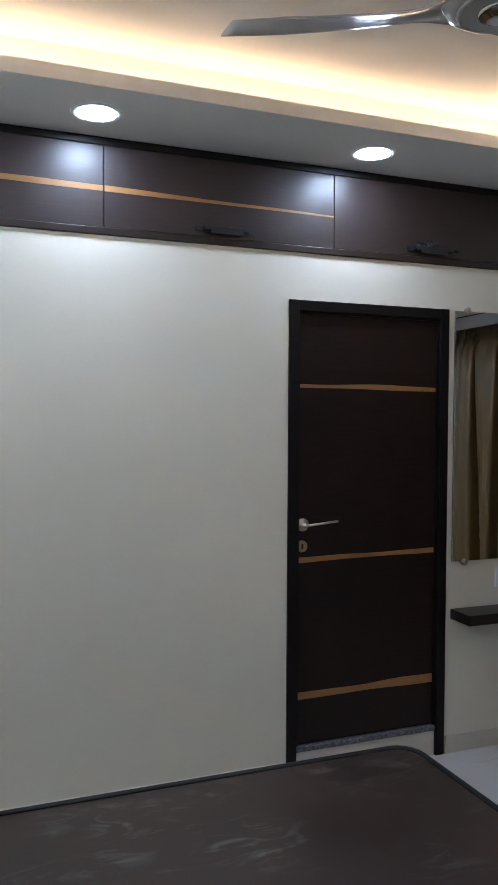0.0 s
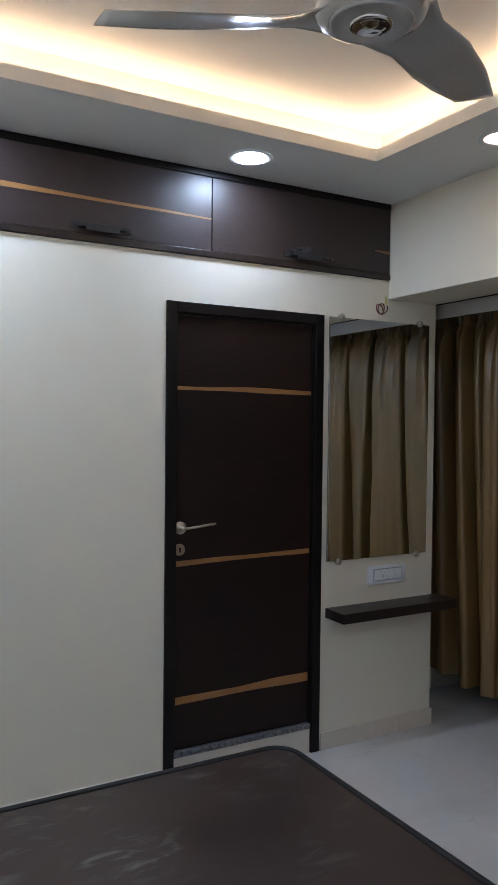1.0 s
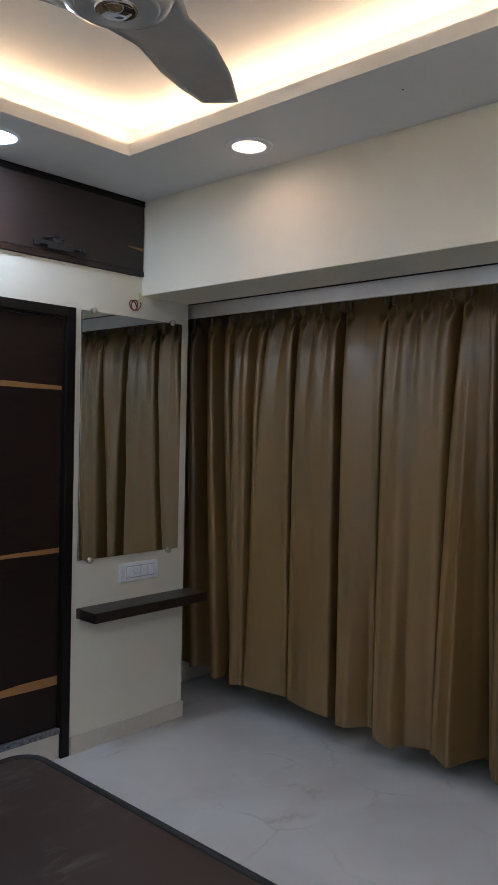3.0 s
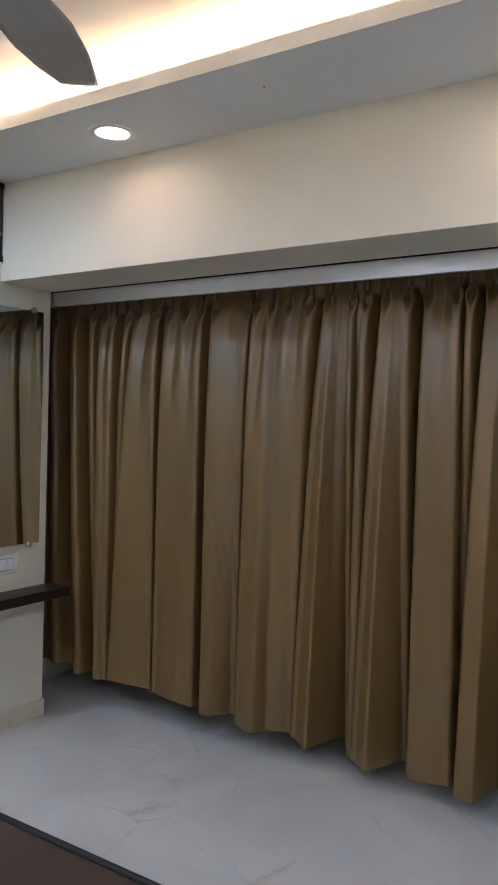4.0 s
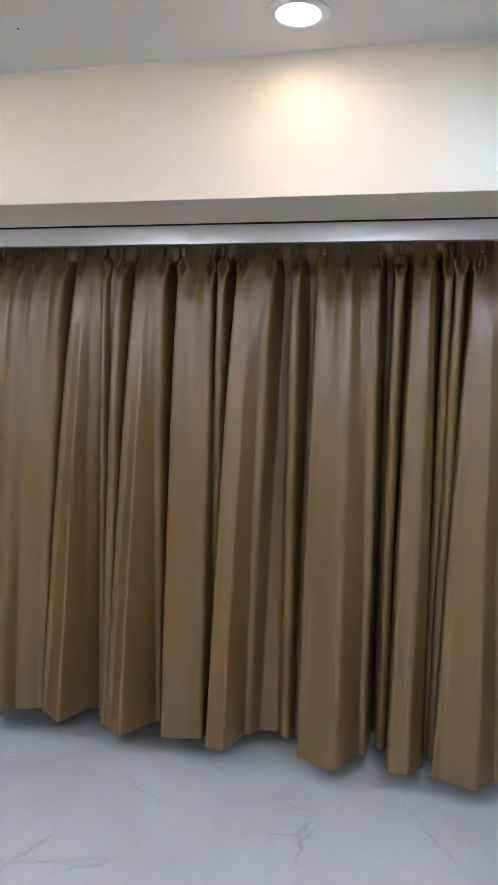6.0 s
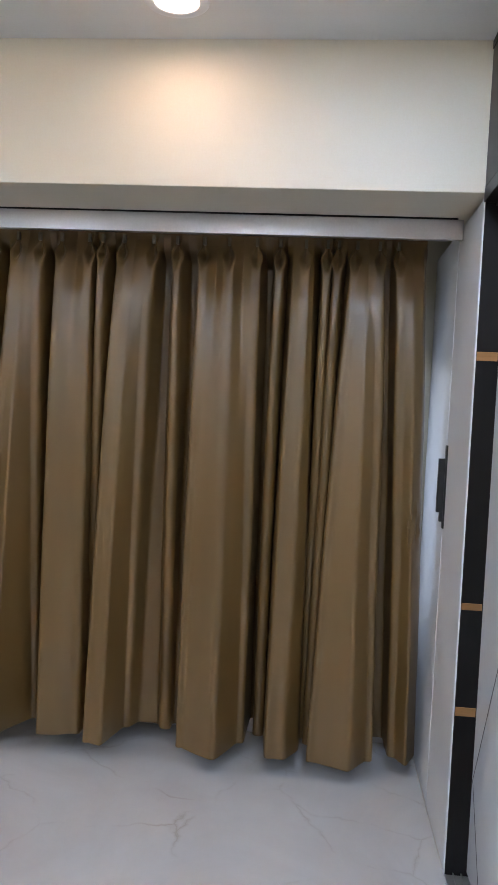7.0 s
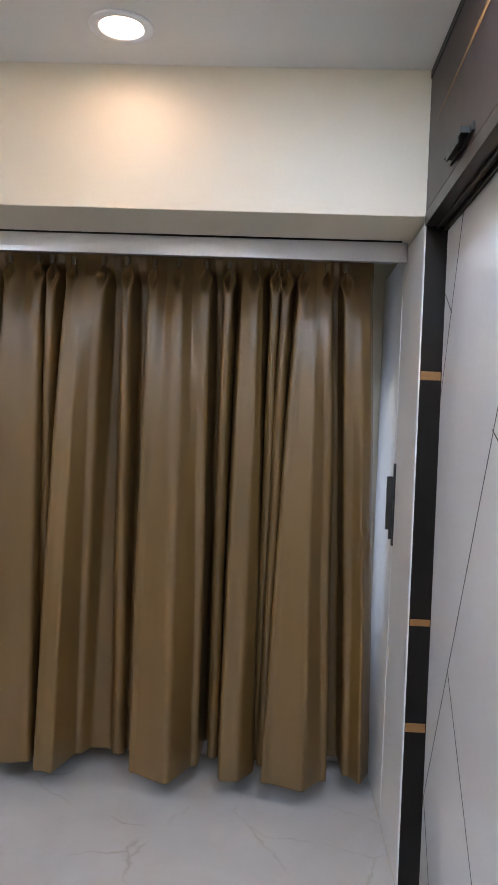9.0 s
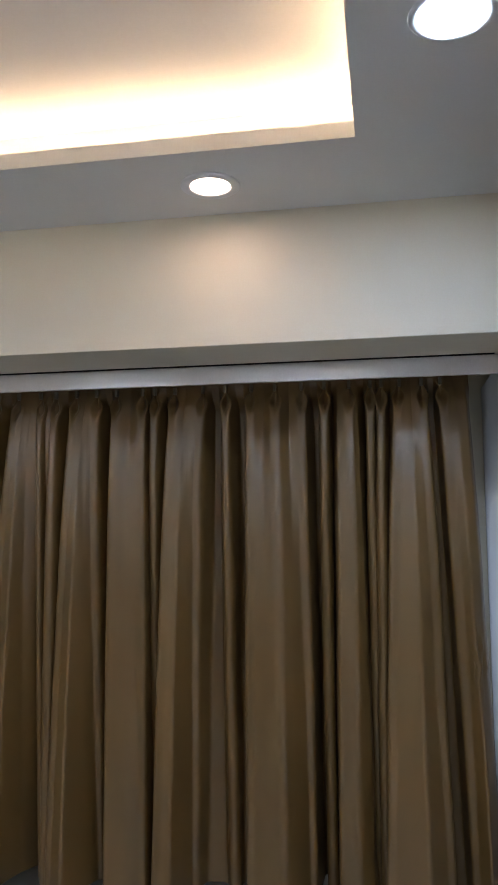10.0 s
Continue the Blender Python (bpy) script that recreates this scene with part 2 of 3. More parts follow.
def part(name, bm, material, parent, label="", smooth=False):
    """Links a bmesh, built in world places, as one mesh under a thing or a part."""
    o = ORIGIN.get(parent, Vector((0, 0, 0)))
    bmesh.ops.translate(bm, vec=-o, verts=bm.verts)
    ob = new(name, mesh_of(name, bm, material, smooth))
    ob.parent = parent
    ORIGIN[ob] = o
    return tagged(ob, label)


# ---- plan ----
XW, XB = 0.585, 3.60            # west wall, face of the beam over the curtains
YC, YA = -0.513, 3.00           # face of the wardrobe, wall with the door
ZC, ZU = 2.68, 2.86             # dropped ceiling border, raised middle
XE, ZB = 3.917, 2.21            # end of the door wall, underside of the beam
CX0, CX1, CY0, CY1 = 1.03, 3.135, -0.025, 2.532   # opening of the cove
XWIN = 4.60

# floor, walls, ceiling
solid("floor", boxes((XW - 0.15, 4.85, -1.25, 3.6, -0.10, 0.0)), FLOOR, "polished pale grey marble floor with fine brown veins", "floor")
solid("wall_north", boxes((XW - 0.12, 2.40, YA, 3.12, 0, 2.30), (2.40, 3.192, YA, 3.12, 2.09, 2.30), (3.192, XB, YA, 3.40, 0, 2.30),
                          (XB, XE, YA, 3.40, 0, ZB - 0.001)), PAINT, "cream painted plaster wall with a dark door", "wall")
solid("wall_west", boxes((XW - 0.12, XW, -1.25, YA, 0, 3.0)), PAINT, "plain cream painted wall", "wall")
solid("wall_south", boxes((XW, 4.72, -1.25, -1.13, 0, 3.0)), PAINT, "plain cream wall behind the wardrobe", "wall")
solid("beam", boxes((XB, 3.921, -1.13, 3.40, ZB, 3.0), bevel=0.003), PAINT, "cream painted deep beam above the curtains", "beam")
solid("wall_alcove", boxes((3.6, 4.85, 3.40, 3.5, 0, 2.6), (XB - 0.02, 4.72, 3.50, 3.60, 2.0, 3.0)), PAINT, "cream wall closing the curtain alcove", "wall")
solid("ceiling_alcove", boxes((3.921, 4.85, -1.13, 3.40, 2.29, 2.36)), PAINT, "shadowed ceiling over the curtain alcove", "ceiling")
W0, W1, S0, S1 = -0.46, 0.55, 0.60, 1.80
solid("wall_east", boxes((XWIN, XWIN + 0.12, -1.13, W0, 0, 2.29), (XWIN, XWIN + 0.12, W1, 3.40, 0, 2.29), (XWIN, XWIN + 0.12, W0, W1, S1, 2.29),
                         (XWIN, XWIN + 0.12, W0, W1, 0, S0)), PAINT, "cream outer wall behind the curtains", "wall")


COOL_SPOTS = ((1.53, 2.760), (2.66, 2.765), (1.53, -0.252), (2.64, -0.252), (0.82, 2.067), (0.82, 0.446))
WARM_SPOTS = ((3.365, 2.067), (3.363, 0.446))
HOLE = 0.080


def holed_tile(bm, x, y, h, z0, z1):
    """A square piece of ceiling with a round hole through it."""
    n = 48
    rings = []
    for k in range(n):
        a = 2 * math.pi * k / n
        c, q = math.cos(a), math.sin(a)
        m = h / max(abs(c), abs(q))
        rings.append([bm.verts.new(p) for p in ((x + m * c, y + m * q, z0), (x + HOLE * c, y + HOLE * q, z0), (x + HOLE * c, y + HOLE * q, z1))])
    for k in range(n):
        p, q = rings[k], rings[(k + 1) % n]
        bm.faces.new((p[0], p[1], q[1], q[0]))
        bm.faces.new((p[1], p[2], q[2], q[1]))


def border_ceiling():
    bm = bmesh.new()
    t, b, h = ZC + 0.05, ZC, 0.125
    for x0, x1, y0, y1 in ((XW, CX0, YC, YA), (CX1, XB, YC, YA), (CX0, CX1, YC, CY0), (CX0, CX1, CY1, YA)):
        spots = [p for p in COOL_SPOTS + WARM_SPOTS if x0 < p[0] < x1 and y0 < p[1] < y1]
        xs = sorted({x0, x1, *(p[0] + d for p in spots for d in (-h, h))})
        ys = sorted({y0, y1, *(p[1] + d for p in spots for d in (-h, h))})
        for xa, xb in zip(xs, xs[1:]):
            for ya, yb in zip(ys, ys[1:]):
                hit = [p for p in spots if xa < p[0] < xb and ya < p[1] < yb]
                if hit:
                    holed_tile(bm, *hit[0], h, b, t)
                else:
                    box(bm, xa, xb, ya, yb, b, t)
    # back of the light trough
    g = 0.15
    for r in ((XW, CX0 - g, YC, YA), (CX1 + g, XB, YC, YA), (CX0 - g, CX1 + g, YC, CY0 - g), (CX0 - g, CX1 + g, CY1 + g, YA)):
        box(bm, *r, t, ZU)
    return bm


solid("ceiling_border", border_ceiling(), CEIL, "dropped white ceiling border round a lit cove", "ceiling")
solid("ceiling_raised", boxes((XW, XB, YC, YA, ZU, ZU + 0.1)), CEIL, "raised white ceiling washed by warm cove light", "ceiling")
solid("ceiling_slab", boxes((XW - 0.12, 4.85, -1.25, 3.6, 3.0, 3.1)), CEIL, "plain structural slab above the false ceiling", "ceiling")

cove = thing("cove_light", ((CX0 + CX1) / 2, (CY0 + CY1) / 2, ZC + 0.05), "warm white led strip hidden in the ceiling cove", "cove light")
e = 0.075
for r in ((CX0 - e - 0.012, CX0 - e, CY0 - e, CY1 + e), (CX1 + e, CX1 + e + 0.012, CY0 - e, CY1 + e),
          (CX0 - e, CX1 + e, CY0 - e - 0.012, CY0 - e), (CX0 - e, CX1 + e, CY1 + e, CY1 + e + 0.012)):
    part("led_strip", boxes((*r, ZC + 0.052, ZC + 0.060)), LED, cove)


solid("trim_loft", boxes((XW, XB - 0.001, YA - 0.003, YA - 0.0005, 2.290, 2.302), bevel=0.0008), PAINT, "cream plaster lip under the loft cabinets", "trim")


# ---- downlights ----
def downlight(x, y, lamp, label, up):
    """up: how deep the diffuser sits above the ceiling's face."""
    d = thing("downlight", (x, y, ZC), label, "ceiling light", "recessed downlights round the cove")
    size = 0.0688 if up < 0 else 0.061
    flush = ((0.0755, 0.0), (0.079, -0.005), (0.088, -0.005), (0.094, -0.0005))
    deep = ((0.0655, -0.004), (0.068, -0.007), (0.093, -0.007), (0.096, -0.005), (0.0965, -0.0003))
    ring = lathe(bmesh.new(), ((size + 0.0004, up + 0.002),) + (flush if up < 0 else deep), (x, y, ZC), steps=48, capped=False)
    part("trim_ring", ring, PLASTIC, d, "white trim ring", True)
    part("lens", lathe(bmesh.new(), ((size, up + 0.006), (size, up)), (x, y, ZC), steps=48), lamp, d, "glowing round diffuser")


for x, y in COOL_SPOTS:
    downlight(x, y, LAMP_COOL, "round recessed downlight, lit cool white", -0.004)
for x, y in WARM_SPOTS:
    downlight(x, y, LAMP_NEUTRAL, "round recessed downlight, lit warm white", 0.026)


solid("ceiling_speck", lathe(bmesh.new(), ((0.0035, 0.0), (0.0035, -0.0015), (0.001, -0.002)), (3.314, 1.335, ZC), steps=10), BLACK, "tiny dark speck on the white ceiling", "speck", kind="")


# ---- skirting ----
sk = thing("baseboard", (3.55, YA, 0), "cream tile baseboard along the door wall", "baseboard", kind="structure")
for a, b in ((3.212, 3.70), (3.7015, XE + 0.008)):
    part("tile", boxes((a, b, YA - 0.010, YA + 0.0, 0.0, 0.085), bevel=0.0015), RISER, sk)
for a, b in ((XW, 1.18), (1.1815, 1.78), (1.7815, 2.385)):
    part("tile", boxes((a, b, YA - 0.010, YA + 0.0, 0.0, 0.085), bevel=0.0015), RISER, sk)


# ---- door ----
def lay_bar(x0, x1, y, z0l, z1l, z0r, z1r, th, steps=12, wob=0.0):
    """A thin bar on a wall that faces -y, its edges uneven."""
    bm = bmesh.new()
    rows = []
    for k in range(steps + 1):
        f = k / steps
        x = x0 + (x1 - x0) * f
        w0, w1 = wob * noise.noise((x * 3.1, z0l, 1.0)), wob * noise.noise((x * 3.3, z1l, 5.0))
        a, b = z0l + (z0r - z0l) * f + w0, z1l + (z1r - z1l) * f + w1
        rows.append([bm.verts.new(p) for p in ((x, y - th, a), (x, y - th, b), (x, y + th, b), (x, y + th, a))])
    for p, q in zip(rows, rows[1:]):
        for k in range(4):
            bm.faces.new((p[k], q[k], q[(k + 1) % 4], p[(k + 1) % 4]))
    bm.faces.new(rows[0])
    bm.faces.new(rows[-1])
    bmesh.ops.recalc_face_normals(bm, faces=bm.faces)
    return bm


door = thing("door_1", (2.795, YA, 0), "closed dark brown laminate door with three oak inlays", "door", kind="structure")
YF = YA - 0.012
part("frame_post", boxes((2.390, 2.437, YF, 3.10, 0.0, 2.10), bevel=0.003), FRAMEWOOD, door)
part("frame_post", boxes((3.156, 3.203, YF, 3.10, 0.0, 2.10), bevel=0.003), FRAMEWOOD, door)
part("frame_head", boxes((2.437, 3.156, YF + 0.0005, 3.10, 2.053, 2.0995), bevel=0.003), FRAMEWOOD, door)
part("stop_bead", boxes((2.437, 2.447, YA + 0.003, 3.012, 0.145, 2.053), (3.146, 3.156, YA + 0.003, 3.012, 0.145, 2.053),
                        (2.447, 3.146, YA + 0.003, 3.012, 2.043, 2.053)), FRAMEWOOD, door)
leaf = part("door_leaf", boxes((2.439, 3.154, 3.014, 3.052, 0.146, 2.051), bevel=0.002), DOORWOOD, door)
for z0, z1, y0, y1 in ((1.722, 1.741, 1.717, 1.737), (0.955, 0.979, 0.966, 0.984), (0.345, 0.380, 0.352, 0.386)):
    part("inlay", lay_bar(2.440, 3.150, 3.014, z0, z1, y0, y1, 0.0015, 14, 0.010), INLAY, leaf, "oak inlay strip")


def lever_handle():
    y = 3.014
    bm = lathe(bmesh.new(), ((0.028, 0.0), (0.028, -0.006), (0.024, -0.010), (0.010, -0.012), (0.010, -0.040), (0.004, -0.044)), (2.468, y, 1.122), "y", 32)
    pts = [(2.468, y - 0.036, 1.122), (2.49, y - 0.042, 1.124), (2.53, y - 0.044, 1.128), (2.58, y - 0.043, 1.133), (2.622, y - 0.040, 1.136)]
    tube(bm, pts, 0.0052, 12)
    return bm


part("lever_handle", lever_handle(), STEEL, leaf, "brushed steel lever handle", True)
lock = part("keyhole_rose", lathe(bmesh.new(), ((0.026, 0.0), (0.026, -0.005), (0.022, -0.008), (0.008, -0.008)), (2.465, 3.014, 1.027), "y", 32), BRONZE, leaf, "round steel lock rose", True)
part("keyhole", boxes((2.4605, 2.4695, 3.0035, 3.0058, 1.016, 1.038), bevel=0.001), BLACK, lock)

step = thing("door_step", (2.80, YA, 0), "cream tiled step with a speckled granite threshold", "door step", kind="structure")
part("riser", boxes((2.438, 3.155, YA + 0.002, 3.40, 0.0, 0.118), bevel=0.001), RISER, step)
part("threshold", boxes((2.438, 3.155, YA - 0.006, 3.40, 0.118, 0.143), bevel=0.004), GRANITE, step, "rough speckled granite slab")
solid("wall_bathroom", boxes((2.2, 3.4, 3.41, 3.46, 0, 2.3)), PAINT, "plain wall behind the closed door", "wall")


# ---- loft cabinets ----
def loft_handle(cx, y, z, out):
    """A long flat pull that bows out in the middle, with stepped ends; out is the way it faces."""
    bm = bmesh.new()
    a, b = sorted((y, y + out * 0.006))
    c, d = sorted((y + out * 0.006, y + out * 0.028))
    box(bm, cx - 0.128, cx + 0.128, a, b, z - 0.006, z + 0.016, 0.001)
    box(bm, cx - 0.098, cx + 0.098, c, d, z - 0.002, z + 0.014, 0.0015)
    box(bm, cx - 0.070, cx + 0.070, d - 0.004 if out > 0 else c, d if out > 0 else c + 0.004, z - 0.016, z + 0.001, 0.001)
    return bm


def loft_unit(x0, x1, face, back, out, z0, z1, stripe, label, group):
    """One wall unit: carcass, a flap with a tapering oak stripe, and a black pull."""
    u = thing("loft_cabinet", ((x0 + x1) / 2, face, z0), label, "cabinet", group)
    lo, hi = sorted((face - out * 0.020, back))
    part("carcass", boxes((x0 + 0.0005, x1 - 0.0005, lo, hi, z0 - 0.02, z1 + 0.03)), DARKWOOD, u)
    lo, hi = sorted((face, face - out * 0.018))
    flap = part("flap", boxes((x0 + 0.0018, x1 - 0.0018, lo, hi, z0, z1), bevel=0.0012), LOFTWOOD, u)
    if stripe:
        xa, xb, za, zb, ta, tb = stripe
        part("inlay", lay_bar(xa, xb, face, za - ta, za + ta, zb - tb, zb + tb, 0.0012, 14, 0.004), INLAY, flap, "tapering oak inlay")
    part("handle", loft_handle((x0 + x1) / 2, face, z0 + 0.026, out), BLACK, flap, "black metal pull")
    return u


def film_scrap(cx, y, z, w, h, seed):
    """A crumpled scrap of thin plastic film, left on a pull."""
    rng = random.Random(seed)
    bm = bmesh.new()
    nx, nz = 9, 6
    g = [[bm.verts.new((cx + w * (i / nx - 0.5) + rng.uniform(-0.2, 0.2) * w / nx, y - 0.004 - 0.012 * abs(noise.noise((i * 0.8, k * 0.9, seed))),
                        z + h * (k / nz - 0.5) * (0.5 + 0.5 * math.sin(math.pi * i / nx)) + rng.uniform(-0.15, 0.15) * h / nz)) for k in range(nz + 1)] for i in range(nx + 1)]
    for i in range(nx):
        for k in range(nz):
            bm.faces.new((g[i][k], g[i + 1][k], g[i + 1][k + 1], g[i][k + 1]))
    bmesh.ops.solidify(bm, geom=bm.faces[:], thickness=0.0006)
    return bm


NG, SG = "loft cabinets over the door", "loft cabinets over the wardrobe"
LA = "dark brown glossy loft cabinet with an oak stripe and black pull"
FY = YA - 0.010
FILM = surface("plastic_film", (0.060, 0.052, 0.055), (0.16, 0.145, 0.15), (0.31, 0.42), 40, 200, 0.1, 0.0005)
loft_unit(0.590, 1.595, FY, 3.40, -1, 2.332, 2.648, (0.62, 1.592, 2.492, 2.483, 0.012, 0.010), LA, NG)
loft_unit(1.595, 2.599, FY, 3.40, -1, 2.332, 2.648, (1.598, 2.596, 2.483, 2.470, 0.011, 0.003), LA, NG)
loft_unit(2.599, 3.598, FY, 3.40, -1, 2.332, 2.648, (3.50, 3.595, 2.440, 2.436, 0.003, 0.009), "dark brown glossy loft cabinet with a short oak stripe end", NG)
for k, (cx, z, w, h) in enumerate(((3.085, 2.392, 0.09, 0.028), (3.215, 2.366, 0.07, 0.020), (3.04, 2.384, 0.06, 0.016), (1.14, 2.384, 0.07, 0.030))):
    solid("film_scrap", film_scrap(cx, FY, z, w, h, 11 + k), FILM, "crumpled scrap of clear film stuck by a cabinet pull", "plastic film", kind="", group="film scraps on the loft")
lt = thing("loft_trim", (2.1, YA, 2.3), "dark laminate rails framing the loft cabinets", "cabinet trim")
part("bottom_rail", boxes((0.586, 3.599, YA - 0.0135, 3.02, 2.303, 2.3305), bevel=0.002), DARKWOOD, lt)
part("top_rail", boxes((0.586, 3.5985, YA - 0.014, 3.02, 2.6495, 2.679), bevel=0.002), FRAMEWOOD, lt)

FS = YC
LS = "dark brown loft cabinet above the sliding wardrobe"
loft_unit(2.60, 3.598, FS, -1.12, 1, 2.226, 2.650, (2.603, 3.47, 2.530, 2.470, 0.013, 0.0015), LS + " with an oak stripe", SG)
loft_unit(1.60, 2.60, FS, -1.12, 1, 2.226, 2.650, (1.603, 2.597, 2.55, 2.530, 0.010, 0.013), LS + " with an oak stripe", SG)
loft_unit(0.59, 1.60, FS, -1.12, 1, 2.226, 2.650, None, LS, SG)
st = thing("loft_trim", (2.1, YC, 2.2), "dark laminate rails above the sliding wardrobe", "cabinet trim")
part("bottom_rail", boxes((0.586, 3.599, -0.60, YC + 0.001, 2.180, 2.2235), bevel=0.0015), DARKWOOD, st)
part("top_rail", boxes((0.586, 3.599, -0.60, YC + 0.002, 2.652, 2.679), bevel=0.0015), FRAMEWOOD, st)


# ---- sliding wardrobe ----
YS = -0.586


def groove(xa, za, xb, zb, w=0.0021):
    """A thin dark line set on the door face."""
    bm = bmesh.new()
    d = Vector((xb - xa, 0, zb - za)).normalized()
    s = Vector((-d.z, 0, d.x)) * w
    quad = [Vector((xa, YS, za)) + s, Vector((xa, YS, za)) - s, Vector((xb, YS, zb)) - s, Vector((xb, YS, zb)) + s]
    f = [bm.verts.new(p + Vector((0, 0.0008, 0))) for p in quad]
    g = [bm.verts.new(p - Vector((0, 0.001, 0))) for p in quad]
    bm.faces.new(f)
    bm.faces.new(g)
    for k in range(4):
        bm.faces.new((f[k], f[(k + 1) % 4], g[(k + 1) % 4], g[k]))
    bmesh.ops.recalc_face_normals(bm, faces=bm.faces)
    return bm


ward = thing("sliding_wardrobe", (2.1, -0.85, 0), "sliding wardrobe with glossy white doors and thin black lines", "wardrobe")
post = part("side_post", boxes((XB, XB + 0.018, -1.12, YC - 0.0045, 0.0, 2.185), bevel=0.001), FRAMEWOOD, ward, "dark laminate jamb with oak inlays")
for z0, z1 in ((1.684, 1.712), (0.883, 0.905), (0.535, 0.564)):
    part("inlay", boxes((XB - 0.0015, XB + 0.004, YS + 0.002, YC - 0.006, z0, z1), bevel=0.0006), INLAY, post, "oak inlay block")
panel1 = part("sliding_door", boxes((2.36, XB - 0.003, YS - 0.022, YS, 0.022, 2.168), bevel=0.001), GLOSSWHITE, ward, "glossy white lacquered door")
for l4 in ((3.596, 0.316, 2.62, 2.160), (3.330, 0.826, 2.640, 0.030), (3.384, 2.166, 3.594, 1.630), (3.592, 1.962, 3.484, 1.886),
           (3.585, 0.330, 3.40, 0.03), (2.967, 1.523, 2.40, 1.25)):
    part("line_inlay", groove(*l4), BLACK, panel1, "thin black line")
panel2 = part("sliding_door", boxes((0.59, 2.40, YS - 0.056, YS - 0.034, 0.022, 2.168), bevel=0.001), GLOSSWHITE, ward, "glossy white lacquered door")
part("top_track", boxes((0.59, XB - 0.002, YS - 0.062, YS - 0.026, 2.170, 2.1795), (0.59, XB - 0.002, YS + 0.004, YS + 0.012, 2.166, 2.1795),
                        (0.59, XB - 0.002, YS + 0.030, YS + 0.036, 2.170, 2.1795)), TRACK, ward, "dark anodised top track")
part("bottom_track", boxes((0.59, XB - 0.002, YS - 0.062, YC - 0.004, 0.0005, 0.006), (0.59, XB - 0.002, YS - 0.012, YS - 0.009, 0.006, 0.016),
                           (0.59, XB - 0.002, YS + 0.014, YS + 0.018, 0.006, 0.014), (0.59, XB - 0.002, YS + 0.040, YS + 0.044, 0.006, 0.014)), ALU, ward, "aluminium floor track")


# ---- narrow cabinet beside the window ----
side = thing("window_side_cabinet", (4.05, -0.8, 0), "tall narrow white laminate cabinet beside the curtains", "cabinet")
part("body", boxes((XB + 0.019, 4.58, -1.12, YC - 0.020, 0.012, 2.19)), PANELWHITE, side)
part("edge_strip", boxes((XB - 0.001, XB + 0.0182, YC - 0.0042, YC + 0.0005, 0.002, 2.195), bevel=0.0006), PLASTIC, side, "bright white edge strip")
part("cabinet_door", boxes((XB + 0.0190, 4.018, YC - 0.0185, YC, 0.016, 2.19), bevel=0.001), PANELWHITE, side)
cd = part("cabinet_door", boxes((4.022, 4.578, YC - 0.0185, YC - 0.002, 0.016, 2.19), bevel=0.001), PANELWHITE, side)
part("edge_strip", boxes((4.0185, 4.0215, YC - 0.012, YC + 0.0015, 0.016, 2.19)), PLASTIC, side, "bright white edge strip")
part("handle", boxes((3.992, 4.016, YC, YC + 0.007, 1.085, 1.395), (3.996, 4.016, YC + 0.007, YC + 0.030, 1.145, 1.345), (3.996, 4.016, YC + 0.007, YC + 0.018, 1.11, 1.145), bevel=0.001), BLACK, cd, "black metal pull with stepped ends")
part("plinth", boxes((XB + 0.02, 4.578, YC - 0.016, YC - 0.004, 0.0, 0.0155)), RISER, side)


# ---- pelmet, curtains and window ----
pel = thing("curtain_pelmet", (3.94, 1.4, 2.14), "grey enamelled pelmet board hiding the curtain rail", "pelmet")
bm = boxes((3.930, 3.946, YC + 0.002, 3.395, 2.136, 2.2065), bevel=0.0015)
for vert in bm.verts:      # the board leans: its lower edge is set back a little
    vert.co.x += 0.0034 * (2.2065 - vert.co.z) / 0.0705
part("board", bm, FASCIA, pel)
part("rail", boxes((4.155, 4.185, YC + 0.02, 3.39, 2.185, 2.21), (4.14, 4.20, YC + 0.02, 3.39, 2.21, 2.2895)), ALU, pel, "aluminium curtain rail")
part("batten", boxes((3.950, 3.985, YC + 0.02, 3.39, 2.203, 2.289)), DARKWOOD, pel, "dark timber batten")


def soften(vals, width):
    """Rounds a sampled line a little."""
    k = np.hanning(width + 2)[1:-1]
    return np.convolve(np.pad(vals, width // 2, mode="edge"), k / k.sum(), mode="valid")[:len(vals)]


